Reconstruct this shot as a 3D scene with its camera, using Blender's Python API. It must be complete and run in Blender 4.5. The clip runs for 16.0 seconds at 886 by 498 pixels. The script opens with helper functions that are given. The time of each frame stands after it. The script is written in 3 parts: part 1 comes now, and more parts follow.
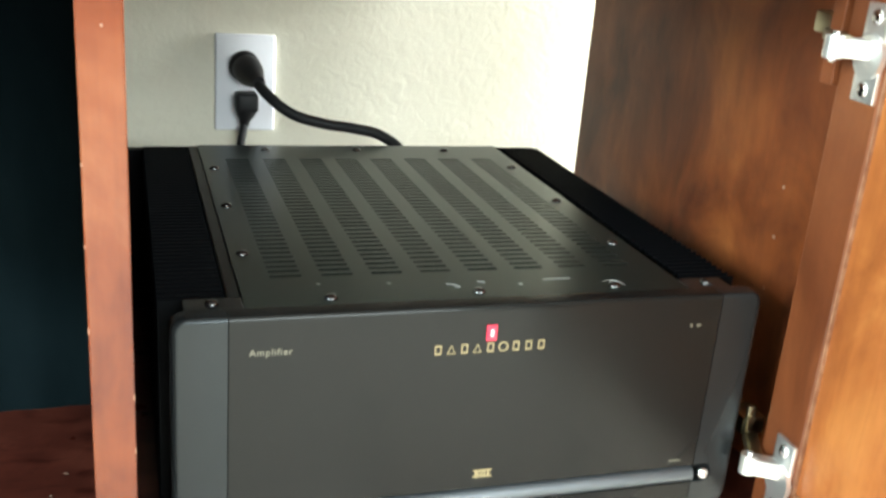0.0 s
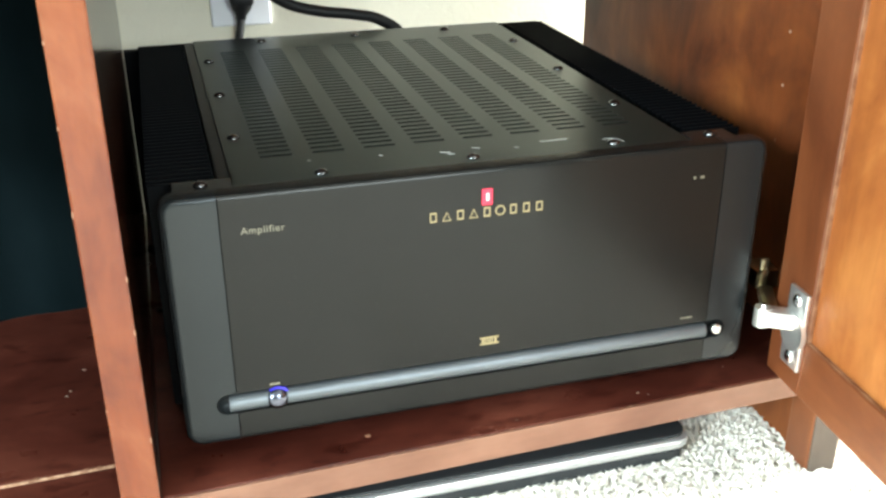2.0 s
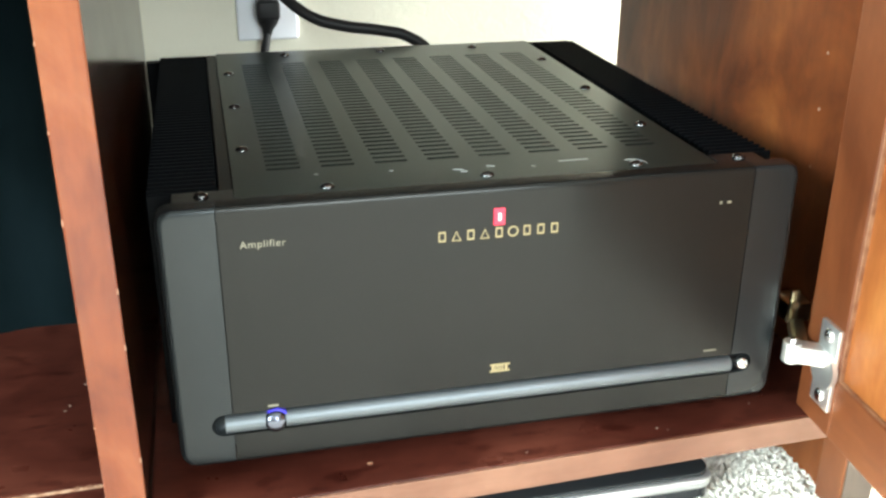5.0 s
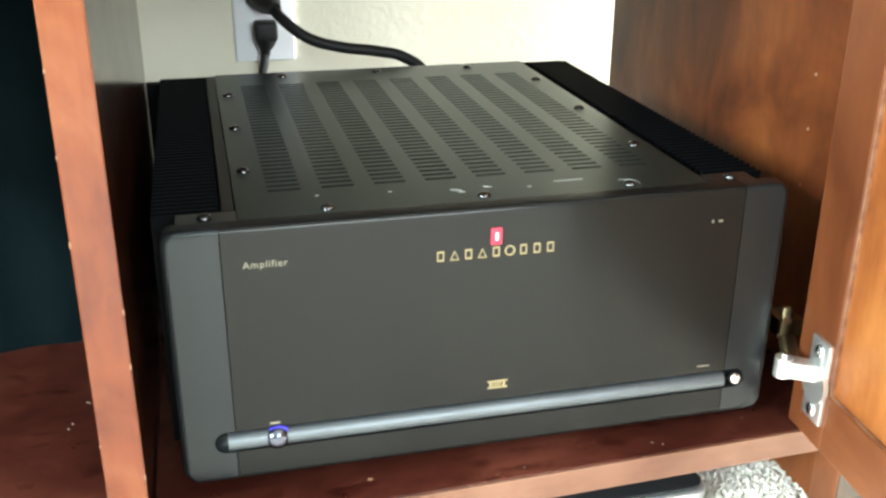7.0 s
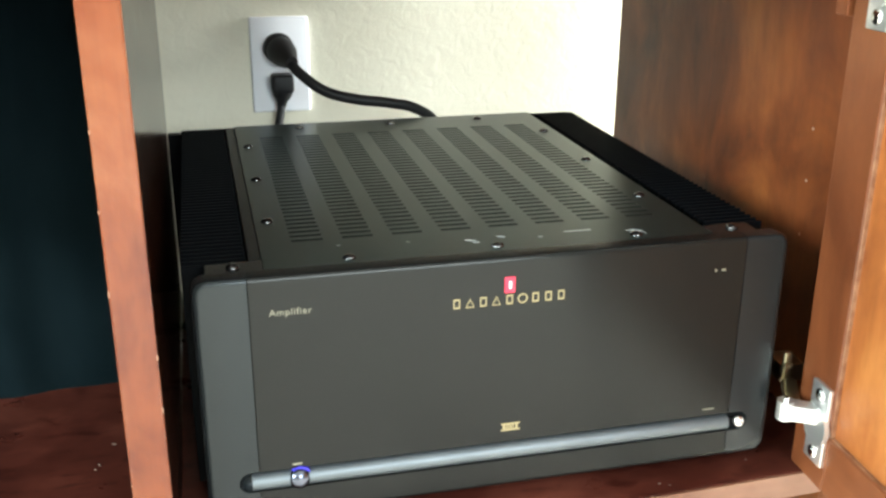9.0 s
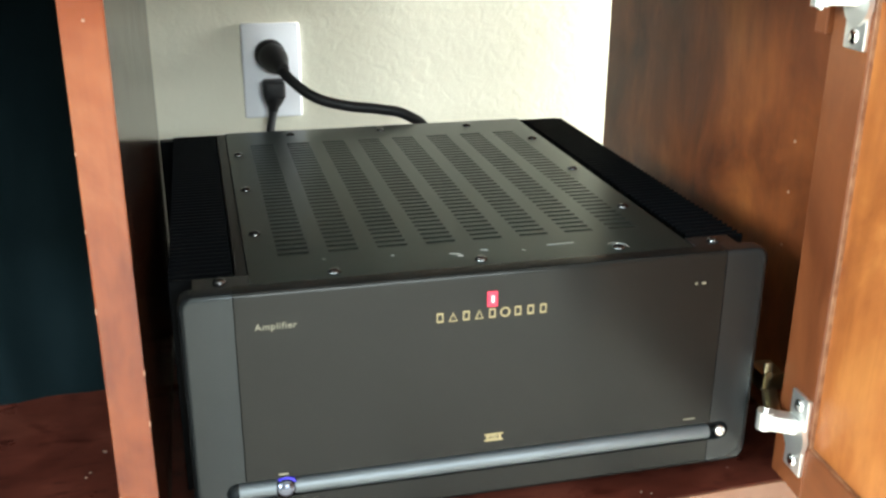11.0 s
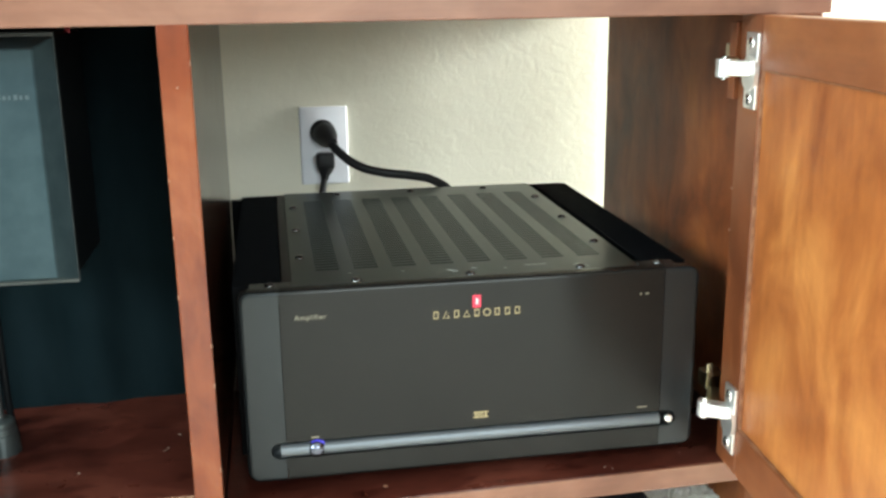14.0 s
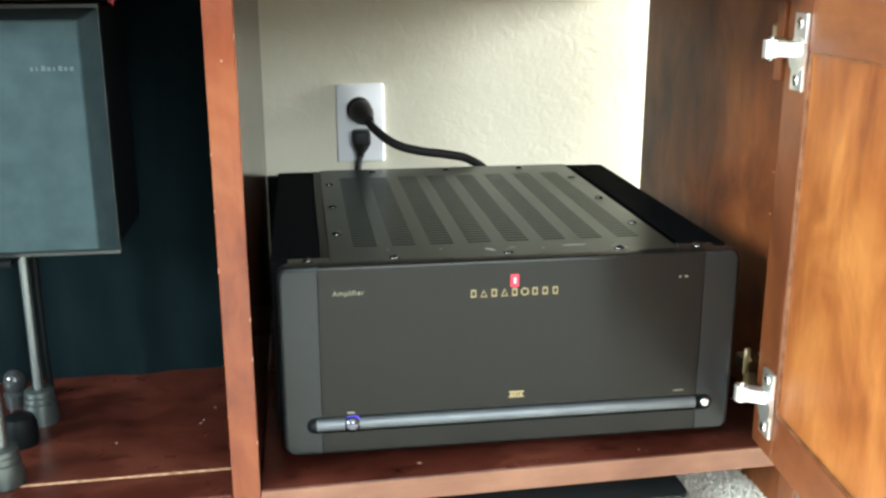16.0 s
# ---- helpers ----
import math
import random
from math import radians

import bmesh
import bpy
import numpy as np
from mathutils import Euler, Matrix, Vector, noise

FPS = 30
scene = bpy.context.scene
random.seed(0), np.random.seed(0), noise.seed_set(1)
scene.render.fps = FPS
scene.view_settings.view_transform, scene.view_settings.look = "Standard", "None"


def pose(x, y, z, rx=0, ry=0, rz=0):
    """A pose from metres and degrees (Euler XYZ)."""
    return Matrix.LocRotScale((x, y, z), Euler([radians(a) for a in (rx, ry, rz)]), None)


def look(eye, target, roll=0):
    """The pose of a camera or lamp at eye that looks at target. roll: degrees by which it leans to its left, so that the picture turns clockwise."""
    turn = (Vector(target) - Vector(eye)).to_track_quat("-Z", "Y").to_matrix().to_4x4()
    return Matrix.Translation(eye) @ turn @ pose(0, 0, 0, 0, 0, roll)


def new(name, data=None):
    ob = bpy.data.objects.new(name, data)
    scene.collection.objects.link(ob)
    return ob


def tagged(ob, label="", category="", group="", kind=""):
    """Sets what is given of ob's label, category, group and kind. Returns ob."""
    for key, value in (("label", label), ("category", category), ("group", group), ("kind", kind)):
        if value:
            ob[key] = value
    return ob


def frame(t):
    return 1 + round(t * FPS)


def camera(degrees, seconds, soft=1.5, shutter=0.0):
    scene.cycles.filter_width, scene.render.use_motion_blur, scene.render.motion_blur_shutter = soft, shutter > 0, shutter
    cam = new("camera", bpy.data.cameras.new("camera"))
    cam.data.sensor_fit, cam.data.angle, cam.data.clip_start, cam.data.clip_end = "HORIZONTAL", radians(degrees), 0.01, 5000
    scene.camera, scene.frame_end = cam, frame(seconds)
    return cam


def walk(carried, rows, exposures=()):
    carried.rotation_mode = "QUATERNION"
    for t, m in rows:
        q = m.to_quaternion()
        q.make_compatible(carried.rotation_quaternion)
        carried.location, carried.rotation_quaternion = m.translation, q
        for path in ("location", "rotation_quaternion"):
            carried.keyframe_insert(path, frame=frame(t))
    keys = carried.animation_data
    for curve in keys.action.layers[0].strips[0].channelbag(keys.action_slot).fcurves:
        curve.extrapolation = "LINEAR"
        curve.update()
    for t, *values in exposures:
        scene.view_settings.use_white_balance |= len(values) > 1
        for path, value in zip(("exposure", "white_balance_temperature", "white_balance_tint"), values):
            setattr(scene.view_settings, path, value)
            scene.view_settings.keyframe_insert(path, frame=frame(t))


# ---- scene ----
EXPOSURES = ((0, 1.42), (1.5, 1.38), (3, 1.56), (5.5, 1.60), (9, 1.50), (11.5, 1.40), (12.5, 1.55), (13.3, 1.13), (14, 1.03), (14.7, 1.22), (16, 1.30))
cam = camera(48.15, 16.0, soft=2.6, shutter=0.5)
PATH = [
    # seconds, eye, target, roll
    (0, (-0.0223, -0.5909, 0.4609), (0.5808, 1.1986, -0.1980), 4.66),
    (0.5, (-0.0223, -0.6021, 0.4570), (0.5751, 1.1674, -0.2586), 1.78),
    (1, (-0.0085, -0.6232, 0.4585), (0.5459, 1.1701, -0.2321), 0.14),
    (1.5, (-0.0068, -0.6159, 0.4450), (0.5354, 1.1296, -0.3667), -0.38),
    (2, (0.0111, -0.6003, 0.4299), (0.5203, 1.1465, -0.4004), -0.22),
    (2.5, (0.0332, -0.5876, 0.4162), (0.4934, 1.1917, -0.3727), -0.09),
    (3, (0.0407, -0.5797, 0.4111), (0.4716, 1.2068, -0.3779), 0.44),
    (5.5, (0.0388, -0.5812, 0.4157), (0.4735, 1.2080, -0.3654), 0.24),
    (6, (0.0377, -0.5824, 0.4164), (0.4783, 1.2069, -0.3608), 0.20),
    (6.5, (0.0361, -0.5832, 0.4186), (0.4879, 1.2058, -0.3530), 0.37),
    (7, (0.0335, -0.5907, 0.4231), (0.4818, 1.2054, -0.3341), 0.23),
    (7.5, (0.0272, -0.5948, 0.4279), (0.4815, 1.2090, -0.3069), 0.48),
    (8, (0.0240, -0.5995, 0.4300), (0.4739, 1.2109, -0.2912), 0.50),
    (8.5, (0.0206, -0.6054, 0.4351), (0.4672, 1.2119, -0.2706), 0.39),
    (9, (0.0171, -0.6163, 0.4408), (0.4679, 1.2091, -0.2410), 0.21),
    (11.5, (0.0367, -0.6277, 0.4647), (0.4850, 1.1888, -0.2418), 0.27),
    (12, (0.0597, -0.6509, 0.4673), (0.4299, 1.1794, -0.2489), -0.68),
    (12.5, (0.0697, -0.7085, 0.4493), (0.4098, 1.1417, -0.2296), -0.68),
    (13, (0.0765, -0.7759, 0.4636), (0.3797, 1.0920, -0.1837), -1.99),
    (13.5, (0.0575, -0.8436, 0.4798), (0.3798, 1.0542, -0.0630), -2.13),
    (14, (0.0410, -0.8597, 0.4580), (0.3645, 1.0489, -0.0446), -0.79),
    (14.5, (0.0308, -0.8528, 0.4506), (0.3305, 1.0561, -0.0655), -0.24),
    (15, (0.0251, -0.8537, 0.4525), (0.2901, 1.0575, -0.0736), -0.01),
    (15.5, (0.0267, -0.8576, 0.4559), (0.2938, 1.0509, -0.0792), 0.12),
    (16, (0.0297, -0.8563, 0.4544), (0.2996, 1.0509, -0.0837), -0.13),
]
walk(cam, [(t, look(eye, target, roll)) for t, eye, target, roll in PATH], EXPOSURES)

# ---------------------------------------------------------------- light
world = bpy.data.worlds.new("sky")
scene.world = world
world.use_nodes = True
wn = world.node_tree.nodes
sky = wn.new("ShaderNodeTexSky")
sky.sky_type = "NISHITA"
sky.sun_disc = False
sky.sun_elevation = radians(36)
sky.sun_rotation = radians(170)
wn["Background"].inputs["Strength"].default_value = 0.06
world.node_tree.links.new(sky.outputs[0], wn["Background"].inputs["Color"])

# the sun comes over the camera's shoulder and lies on the carpet before the cabinet
sun = bpy.data.lights.new("sun", "SUN")
sun.energy, sun.angle, sun.color = 5.0, radians(0.5), (1.0, 0.97, 0.90)
new("sun", sun).matrix_world = look((0.41, -2.39, 1.76), (0.0, 0.0, 0.0))

# daylight: the wide window in the left wall, a tall one behind the camera,
# and a side window that rakes the wall behind the cabinet
for wide, tall, watts, tint, eye, aim in (
        (1.60, 1.00, 125, (0.82, 0.98, 0.98), (-3.12, -2.05, 1.45), (0.0, 0.0, 0.30)),
        (1.20, 1.55, 44, (0.88, 1.0, 1.0), (0.65, -3.02, 1.36), (0.2, 0.0, 0.30)),
        (0.85, 1.00, 195, (0.95, 1.0, 0.98), (3.12, 0.12, 0.98), (0.0, 0.12, 0.30))):
    lamp = bpy.data.lights.new("window_daylight", "AREA")
    lamp.shape, lamp.size, lamp.size_y = "RECTANGLE", wide, tall
    lamp.energy, lamp.color = watts, tint
    new("window_daylight", lamp).matrix_world = look(eye, aim)


# ---------------------------------------------------------------- materials
def mat(name, base, rough=0.5, metal=0.0, spec=0.5, coat=0.0):
    m = bpy.data.materials.new(name)
    m.use_nodes = True
    b = m.node_tree.nodes["Principled BSDF"]
    b.inputs["Base Color"].default_value = (*base, 1)
    b.inputs["Roughness"].default_value = rough
    b.inputs["Metallic"].default_value = metal
    b.inputs["Specular IOR Level"].default_value = spec
    b.inputs["Coat Weight"].default_value = coat
    b.inputs["Coat Roughness"].default_value = 0.15
    return m


def noise_tex(m, scale, stretch=(1, 1, 1), detail=4.0, rough=0.55, distort=0.0):
    nt = m.node_tree
    co = nt.nodes.new("ShaderNodeTexCoord")
    mp = nt.nodes.new("ShaderNodeMapping")
    mp.inputs["Scale"].default_value = stretch
    tx = nt.nodes.new("ShaderNodeTexNoise")
    tx.inputs["Scale"].default_value = scale
    tx.inputs["Detail"].default_value = detail
    tx.inputs["Roughness"].default_value = rough
    tx.inputs["Distortion"].default_value = distort
    nt.links.new(co.outputs["Object"], mp.inputs["Vector"])
    nt.links.new(mp.outputs["Vector"], tx.inputs["Vector"])
    return tx.outputs["Fac"]


def ramp(m, fac, stops):
    r = m.node_tree.nodes.new("ShaderNodeValToRGB")
    e = r.color_ramp.elements
    while len(e) < len(stops):
        e.new(0.5)
    for el, (pos, col) in zip(e, stops):
        el.position, el.color = pos, (*col, 1)
    m.node_tree.links.new(fac, r.inputs["Fac"])
    return r.outputs["Color"]


def mix(m, a, b, fac, mode="MIX"):
    n = m.node_tree.nodes.new("ShaderNodeMix")
    n.data_type, n.blend_type = "RGBA", mode
    for sock, v in ((n.inputs[6], a), (n.inputs[7], b), (n.inputs[0], fac)):
        if isinstance(v, bpy.types.NodeSocket):
            m.node_tree.links.new(v, sock)
        else:
            sock.default_value = (*v, 1) if isinstance(v, tuple) else v
    return n.outputs[2]


def plug(m, socket, value):
    m.node_tree.links.new(value, m.node_tree.nodes["Principled BSDF"].inputs[socket])


def bump(m, fac, strength, distance):
    n = m.node_tree.nodes.new("ShaderNodeBump")
    n.inputs["Strength"].default_value = strength
    n.inputs["Distance"].default_value = distance
    m.node_tree.links.new(fac, n.inputs["Height"])
    plug(m, "Normal", n.outputs["Normal"])


def rough_range(m, fac, lo, hi):
    n = m.node_tree.nodes.new("ShaderNodeMapRange")
    n.inputs["To Min"].default_value, n.inputs["To Max"].default_value = lo, hi
    m.node_tree.links.new(fac, n.inputs["Value"])
    plug(m, "Roughness", n.outputs["Result"])


def wood(name, dark, mid, light, grain="z", rough=(0.28, 0.5), fine=1.0, spec=0.45):
    m = mat(name, mid, 0.4, 0.0, spec)
    st = {"x": (0.08, 1, 1), "y": (1, 0.08, 1), "z": (1, 1, 0.08)}[grain]
    big = noise_tex(m, 11, tuple(0.55 + 0.45 * s for s in st), 5, 0.6, 0.4)
    streak = noise_tex(m, 150 * fine, st, 5, 0.6, 0.3)
    c1 = ramp(m, big, [(0.32, dark), (0.5, mid), (0.68, light)])
    c2 = ramp(m, streak, [(0.3, (0.80, 0.76, 0.72)), (0.6, (1.04, 1.03, 1.02))])
    plug(m, "Base Color", mix(m, c1, c2, 0.5, "MULTIPLY"))
    smudge = noise_tex(m, 22, (1, 1, 1), 4)
    rough_range(m, smudge, *rough)
    bump(m, streak, 0.06, 0.0006)
    return m


WOOD_DOOR = wood("cherry door", (0.175, 0.045, 0.012), (0.32, 0.101, 0.026), (0.465, 0.182, 0.050), "z")
WOOD_RAIL = wood("cherry rail", (0.13, 0.036, 0.012), (0.175, 0.053, 0.018), (0.24, 0.083, 0.029), "y")
WOOD_STILE = wood("cherry stile", (0.100, 0.027, 0.0095), (0.150, 0.044, 0.0155), (0.205, 0.067, 0.024), "z")
WOOD_EDGE = wood("cherry edge", (0.088, 0.0140, 0.0050), (0.150, 0.033, 0.0100), (0.22, 0.068, 0.026), "z", (0.16, 0.32), 1.0, 0.45)
WOOD_EDGE_X = wood("cherry edge along", (0.120, 0.048, 0.029), (0.165, 0.072, 0.044), (0.215, 0.103, 0.066), "x")
WOOD_SIDE = wood("cherry side", (0.070, 0.0155, 0.0046), (0.165, 0.043, 0.0105), (0.255, 0.079, 0.0185), "z", (0.42, 0.62), 1.0, 0.35)
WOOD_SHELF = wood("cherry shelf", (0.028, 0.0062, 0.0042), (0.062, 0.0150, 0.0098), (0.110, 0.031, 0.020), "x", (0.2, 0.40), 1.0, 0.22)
# glossy cherry, base darkened to hold the shade of the divider's inner face
WOOD_DIVIDER_SHADED = wood("shaded varnished divider", (0.012, 0.0037, 0.0018), (0.023, 0.0072, 0.0030), (0.038, 0.0125, 0.0046), "z", (0.12, 0.22), 1.0, 0.5)
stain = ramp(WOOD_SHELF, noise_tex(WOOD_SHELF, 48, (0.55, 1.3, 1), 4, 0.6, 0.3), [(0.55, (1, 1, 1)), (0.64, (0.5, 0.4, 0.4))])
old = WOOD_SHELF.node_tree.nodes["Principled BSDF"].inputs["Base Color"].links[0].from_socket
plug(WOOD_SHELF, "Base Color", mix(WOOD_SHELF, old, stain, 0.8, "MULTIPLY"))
# cherry leg front as the open door shades it, shade put into the colour
LEG_SHADE = wood("door-shaded leg wood", (0.030, 0.022, 0.017), (0.052, 0.039, 0.030), (0.080, 0.060, 0.047), "z", (0.4, 0.6))
RAW_EDGE = mat("bare wood edge", (0.62, 0.40, 0.26), 0.6)
plug(RAW_EDGE, "Base Color", ramp(RAW_EDGE, noise_tex(RAW_EDGE, 260, (1, 1, 1), 3), [(0.3, (0.26, 0.11, 0.055)), (0.6, (0.48, 0.29, 0.19))]))

BEAD = mat("worn bead", (0.22, 0.10, 0.06), 0.4)
plug(BEAD, "Base Color", ramp(BEAD, noise_tex(BEAD, 60, (1, 1, 1), 4), [(0.35, (0.14, 0.046, 0.02)), (0.62, (0.27, 0.13, 0.07))]))
PAINT = mat("cream wall paint", (0.68, 0.64, 0.50), 0.75, 0, 0.3)
plug(PAINT, "Base Color", ramp(PAINT, noise_tex(PAINT, 5, (1, 1, 1), 5), [(0.3, (0.66, 0.635, 0.515)), (0.7, (0.73, 0.705, 0.585))]))
bump(PAINT, noise_tex(PAINT, 55, (1, 1, 1), 6, 0.6, 0.8), 0.14, 0.006)
CEIL = mat("ceiling paint", (0.33, 0.33, 0.32), 0.8)
ROOM = mat("taupe room paint", (0.20, 0.19, 0.165), 0.8)
plug(ROOM, "Base Color", ramp(ROOM, noise_tex(ROOM, 4, (1, 1, 1), 4), [(0.3, (0.115, 0.11, 0.10)), (0.7, (0.145, 0.14, 0.125))]))
CARPET_BASE = mat("carpet backing", (0.42, 0.38, 0.31), 0.95, 0, 0.1)
plug(CARPET_BASE, "Base Color", ramp(CARPET_BASE, noise_tex(CARPET_BASE, 140, (1, 1, 1), 4), [(0.3, (0.56, 0.55, 0.49)), (0.7, (0.74, 0.73, 0.67))]))
bump(CARPET_BASE, noise_tex(CARPET_BASE, 160, (1, 1, 1), 4), 0.8, 0.006)

CLOTH = mat("slate cloth", (0.010, 0.016, 0.019), 0.9, 0, 0.04)
plug(CLOTH, "Base Color", ramp(CLOTH, noise_tex(CLOTH, 12, (1, 1, 0.3), 4), [(0.3, (0.0042, 0.0100, 0.0125)), (0.7, (0.0115, 0.022, 0.0265))]))
bump(CLOTH, noise_tex(CLOTH, 900, (1, 1, 1), 2), 0.2, 0.0005)
GRILLE = mat("grey speaker cloth", (0.13, 0.19, 0.21), 0.85, 0, 0.12)
plug(GRILLE, "Base Color", ramp(GRILLE, noise_tex(GRILLE, 45, (1, 1, 1), 5), [(0.3, (0.021, 0.036, 0.042)), (0.7, (0.031, 0.050, 0.057))]))
bump(GRILLE, noise_tex(GRILLE, 1200, (1, 1, 1), 2), 0.3, 0.0006)
SPEAKER_BOX = mat("speaker case", (0.004, 0.005, 0.006), 0.5, 0, 0.1)
SPEAKER_TRIM = mat("speaker rim", (0.034, 0.041, 0.042), 0.45)


def metalish(name, base, rough, metal, noise_amt=0.08, grain=(1, 1, 1), scale=300):
    m = mat(name, base, rough, metal)
    f = noise_tex(m, scale, grain, 3)
    rough_range(m, f, rough - noise_amt, rough + noise_amt)
    s = noise_tex(m, 14, (1, 1, 1), 4)
    plug(m, "Base Color", ramp(m, s, [(0.3, tuple(v * 0.9 for v in base)), (0.7, tuple(v * 1.1 for v in base))]))
    return m


PANEL = mat("anodised grey front", (0.0172, 0.0174, 0.0170), 0.22, 0.6, 0.18)
grain_dir = PANEL.node_tree.nodes.new("ShaderNodeCombineXYZ")
grain_dir.inputs["Z"].default_value = 1.0
plug(PANEL, "Tangent", grain_dir.outputs[0])
PANEL.node_tree.nodes["Principled BSDF"].inputs["Anisotropic"].default_value = 0.9
CHASSIS = mat("dark chassis", (0.014, 0.015, 0.0148), 0.6, 0, 0.3)
CAP = mat("satin grey end cap", (0.0215, 0.0250, 0.0275), 0.26, 0.55, 0.33)
TOP = metalish("satin grey top plate", (0.0120, 0.0168, 0.0152), 0.31, 0.15, 0.03)
TOP.node_tree.nodes["Principled BSDF"].inputs["Specular IOR Level"].default_value = 0.29
TOP.node_tree.nodes["Principled BSDF"].inputs["Specular Tint"].default_value = (0.86, 1.0, 0.95, 1)
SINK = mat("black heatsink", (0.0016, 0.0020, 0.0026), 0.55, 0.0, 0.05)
RIMDARK = mat("dark side rim", (0.006, 0.0065, 0.0065), 0.45, 0, 0.25)
GROOVE = metalish("bright groove", (0.115, 0.130, 0.145), 0.46, 0.7, 0.05, (0.05, 1, 1))
GOLD = mat("gold print", (0.30, 0.24, 0.125), 0.4, 0.2)
PALE = mat("pale print", (0.17, 0.155, 0.115), 0.5)
SCRATCH = mat("pale scratch", (0.34, 0.35, 0.34), 0.45)
FAINT = mat("faint print", (0.042, 0.062, 0.069), 0.5)
CHIP_GLINT = mat("bare chip and pin-hole glint", (0.24, 0.115, 0.068), 0.6)
CHROME = mat("chrome", (0.8, 0.8, 0.8), 0.12, 1.0)
NICKEL = metalish("nickel hinge", (0.86, 0.86, 0.85), 0.34, 0.9, 0.06)
BRASS = metalish("brassy hinge plate", (0.40, 0.36, 0.24), 0.32, 1.0, 0.06)
SCREW = mat("black screw", (0.12, 0.12, 0.125), 0.15, 0.95)
RED = mat("red emblem", (0.55, 0.015, 0.05), 0.35)
RED.node_tree.nodes["Principled BSDF"].inputs["Emission Color"].default_value = (1.0, 0.04, 0.10, 1)
RED.node_tree.nodes["Principled BSDF"].inputs["Emission Strength"].default_value = 0.03
BLUE = mat("blue pilot light", (0.05, 0.04, 0.5), 0.3)
BLUE.node_tree.nodes["Principled BSDF"].inputs["Emission Color"].default_value = (0.08, 0.05, 1.0, 1)
BLUE.node_tree.nodes["Principled BSDF"].inputs["Emission Strength"].default_value = 0.035
PINK = mat("pale emblem mark", (0.85, 0.55, 0.55), 0.4)
RUBBER = mat("black rubber", (0.009, 0.009, 0.010), 0.55, 0, 0.3)
PLATE = mat("white plastic", (0.74, 0.76, 0.80), 0.35)
ALU = metalish("brushed aluminium", (0.17, 0.19, 0.195), 0.36, 0.85, 0.06)
DARKALU = metalish("dark aluminium", (0.085, 0.100, 0.100), 0.36, 0.7, 0.06)
BLACKGLASS = mat("black gloss", (0.03, 0.033, 0.036), 0.12)
SILVER = mat("silver rim", (0.80, 0.81, 0.83), 0.42, 0.8)


# ---------------------------------------------------------------- mesh helpers
def mesh_ob(name, bm, material, parent=None, label=""):
    me = bpy.data.meshes.new(name)
    bm.normal_update()
    bm.to_mesh(me)
    bm.free()
    me.materials.append(material)
    ob = new(name, me)
    if parent:
        ob.parent = parent
    if label:
        ob["label"] = label
    return ob


def part(name, bm, material, parent, label=""):
    return mesh_ob(name, bm, material, parent, label)


def thing(name, label, category, at=(0, 0, 0), rz=0.0, group="", kind=""):
    e = new(name)
    e.matrix_world = pose(*at, 0, 0, rz)
    return tagged(e, label, category, group, kind)


def smooth(ob, angle=40):
    for p in ob.data.polygons:
        p.use_smooth = True
    ob.data.set_sharp_from_angle(angle=radians(angle))
    return ob


def add_box(bm, x0, x1, y0, y1, z0, z1, bev=0.0, seg=2):
    m = Matrix.Translation(((x0 + x1) / 2, (y0 + y1) / 2, (z0 + z1) / 2)) @ Matrix.Diagonal((x1 - x0, y1 - y0, z1 - z0, 1))
    r = bmesh.ops.create_cube(bm, size=1, matrix=m)
    if bev:
        edges = {e for v in r["verts"] for e in v.link_edges}
        bmesh.ops.bevel(bm, geom=list(edges), offset=bev, segments=seg, affect="EDGES", profile=0.5)
    return bm


def box(x0, x1, y0, y1, z0, z1, bev=0.0, seg=2):
    return add_box(bmesh.new(), x0, x1, y0, y1, z0, z1, bev, seg)


def prism(pts, z0, z1, bev=0.0):
    """A slab over a plan outline."""
    bm = bmesh.new()
    f = bm.faces.new([bm.verts.new((x, y, z0)) for x, y in pts])
    r = bmesh.ops.extrude_face_region(bm, geom=[f])
    bmesh.ops.translate(bm, vec=(0, 0, z1 - z0), verts=[v for v in r["geom"] if isinstance(v, bmesh.types.BMVert)])
    bmesh.ops.recalc_face_normals(bm, faces=bm.faces)
    if bev:
        bmesh.ops.bevel(bm, geom=list(bm.edges), offset=bev, segments=2, affect="EDGES", profile=0.5)
    return bm


def add_cyl(bm, c, r, h, axis="z", seg=20, r2=None):
    rot = {"z": Matrix(), "x": Matrix.Rotation(math.pi / 2, 4, "Y"), "y": Matrix.Rotation(-math.pi / 2, 4, "X")}[axis]
    bmesh.ops.create_cone(bm, cap_ends=True, segments=seg, radius1=r, radius2=r if r2 is None else r2, depth=h, matrix=Matrix.Translation(c) @ rot)
    return bm


def add_dome(bm, c, r, flat, axis="z", seg=16):
    """A flattened ball, of half height flat along its axis."""
    s = {"z": (1, 1, flat / r), "y": (1, flat / r, 1), "x": (flat / r, 1, 1)}[axis]
    bmesh.ops.create_uvsphere(bm, u_segments=seg, v_segments=10, radius=r, matrix=Matrix.Translation(c) @ Matrix.Diagonal((*s, 1)))
    return bm


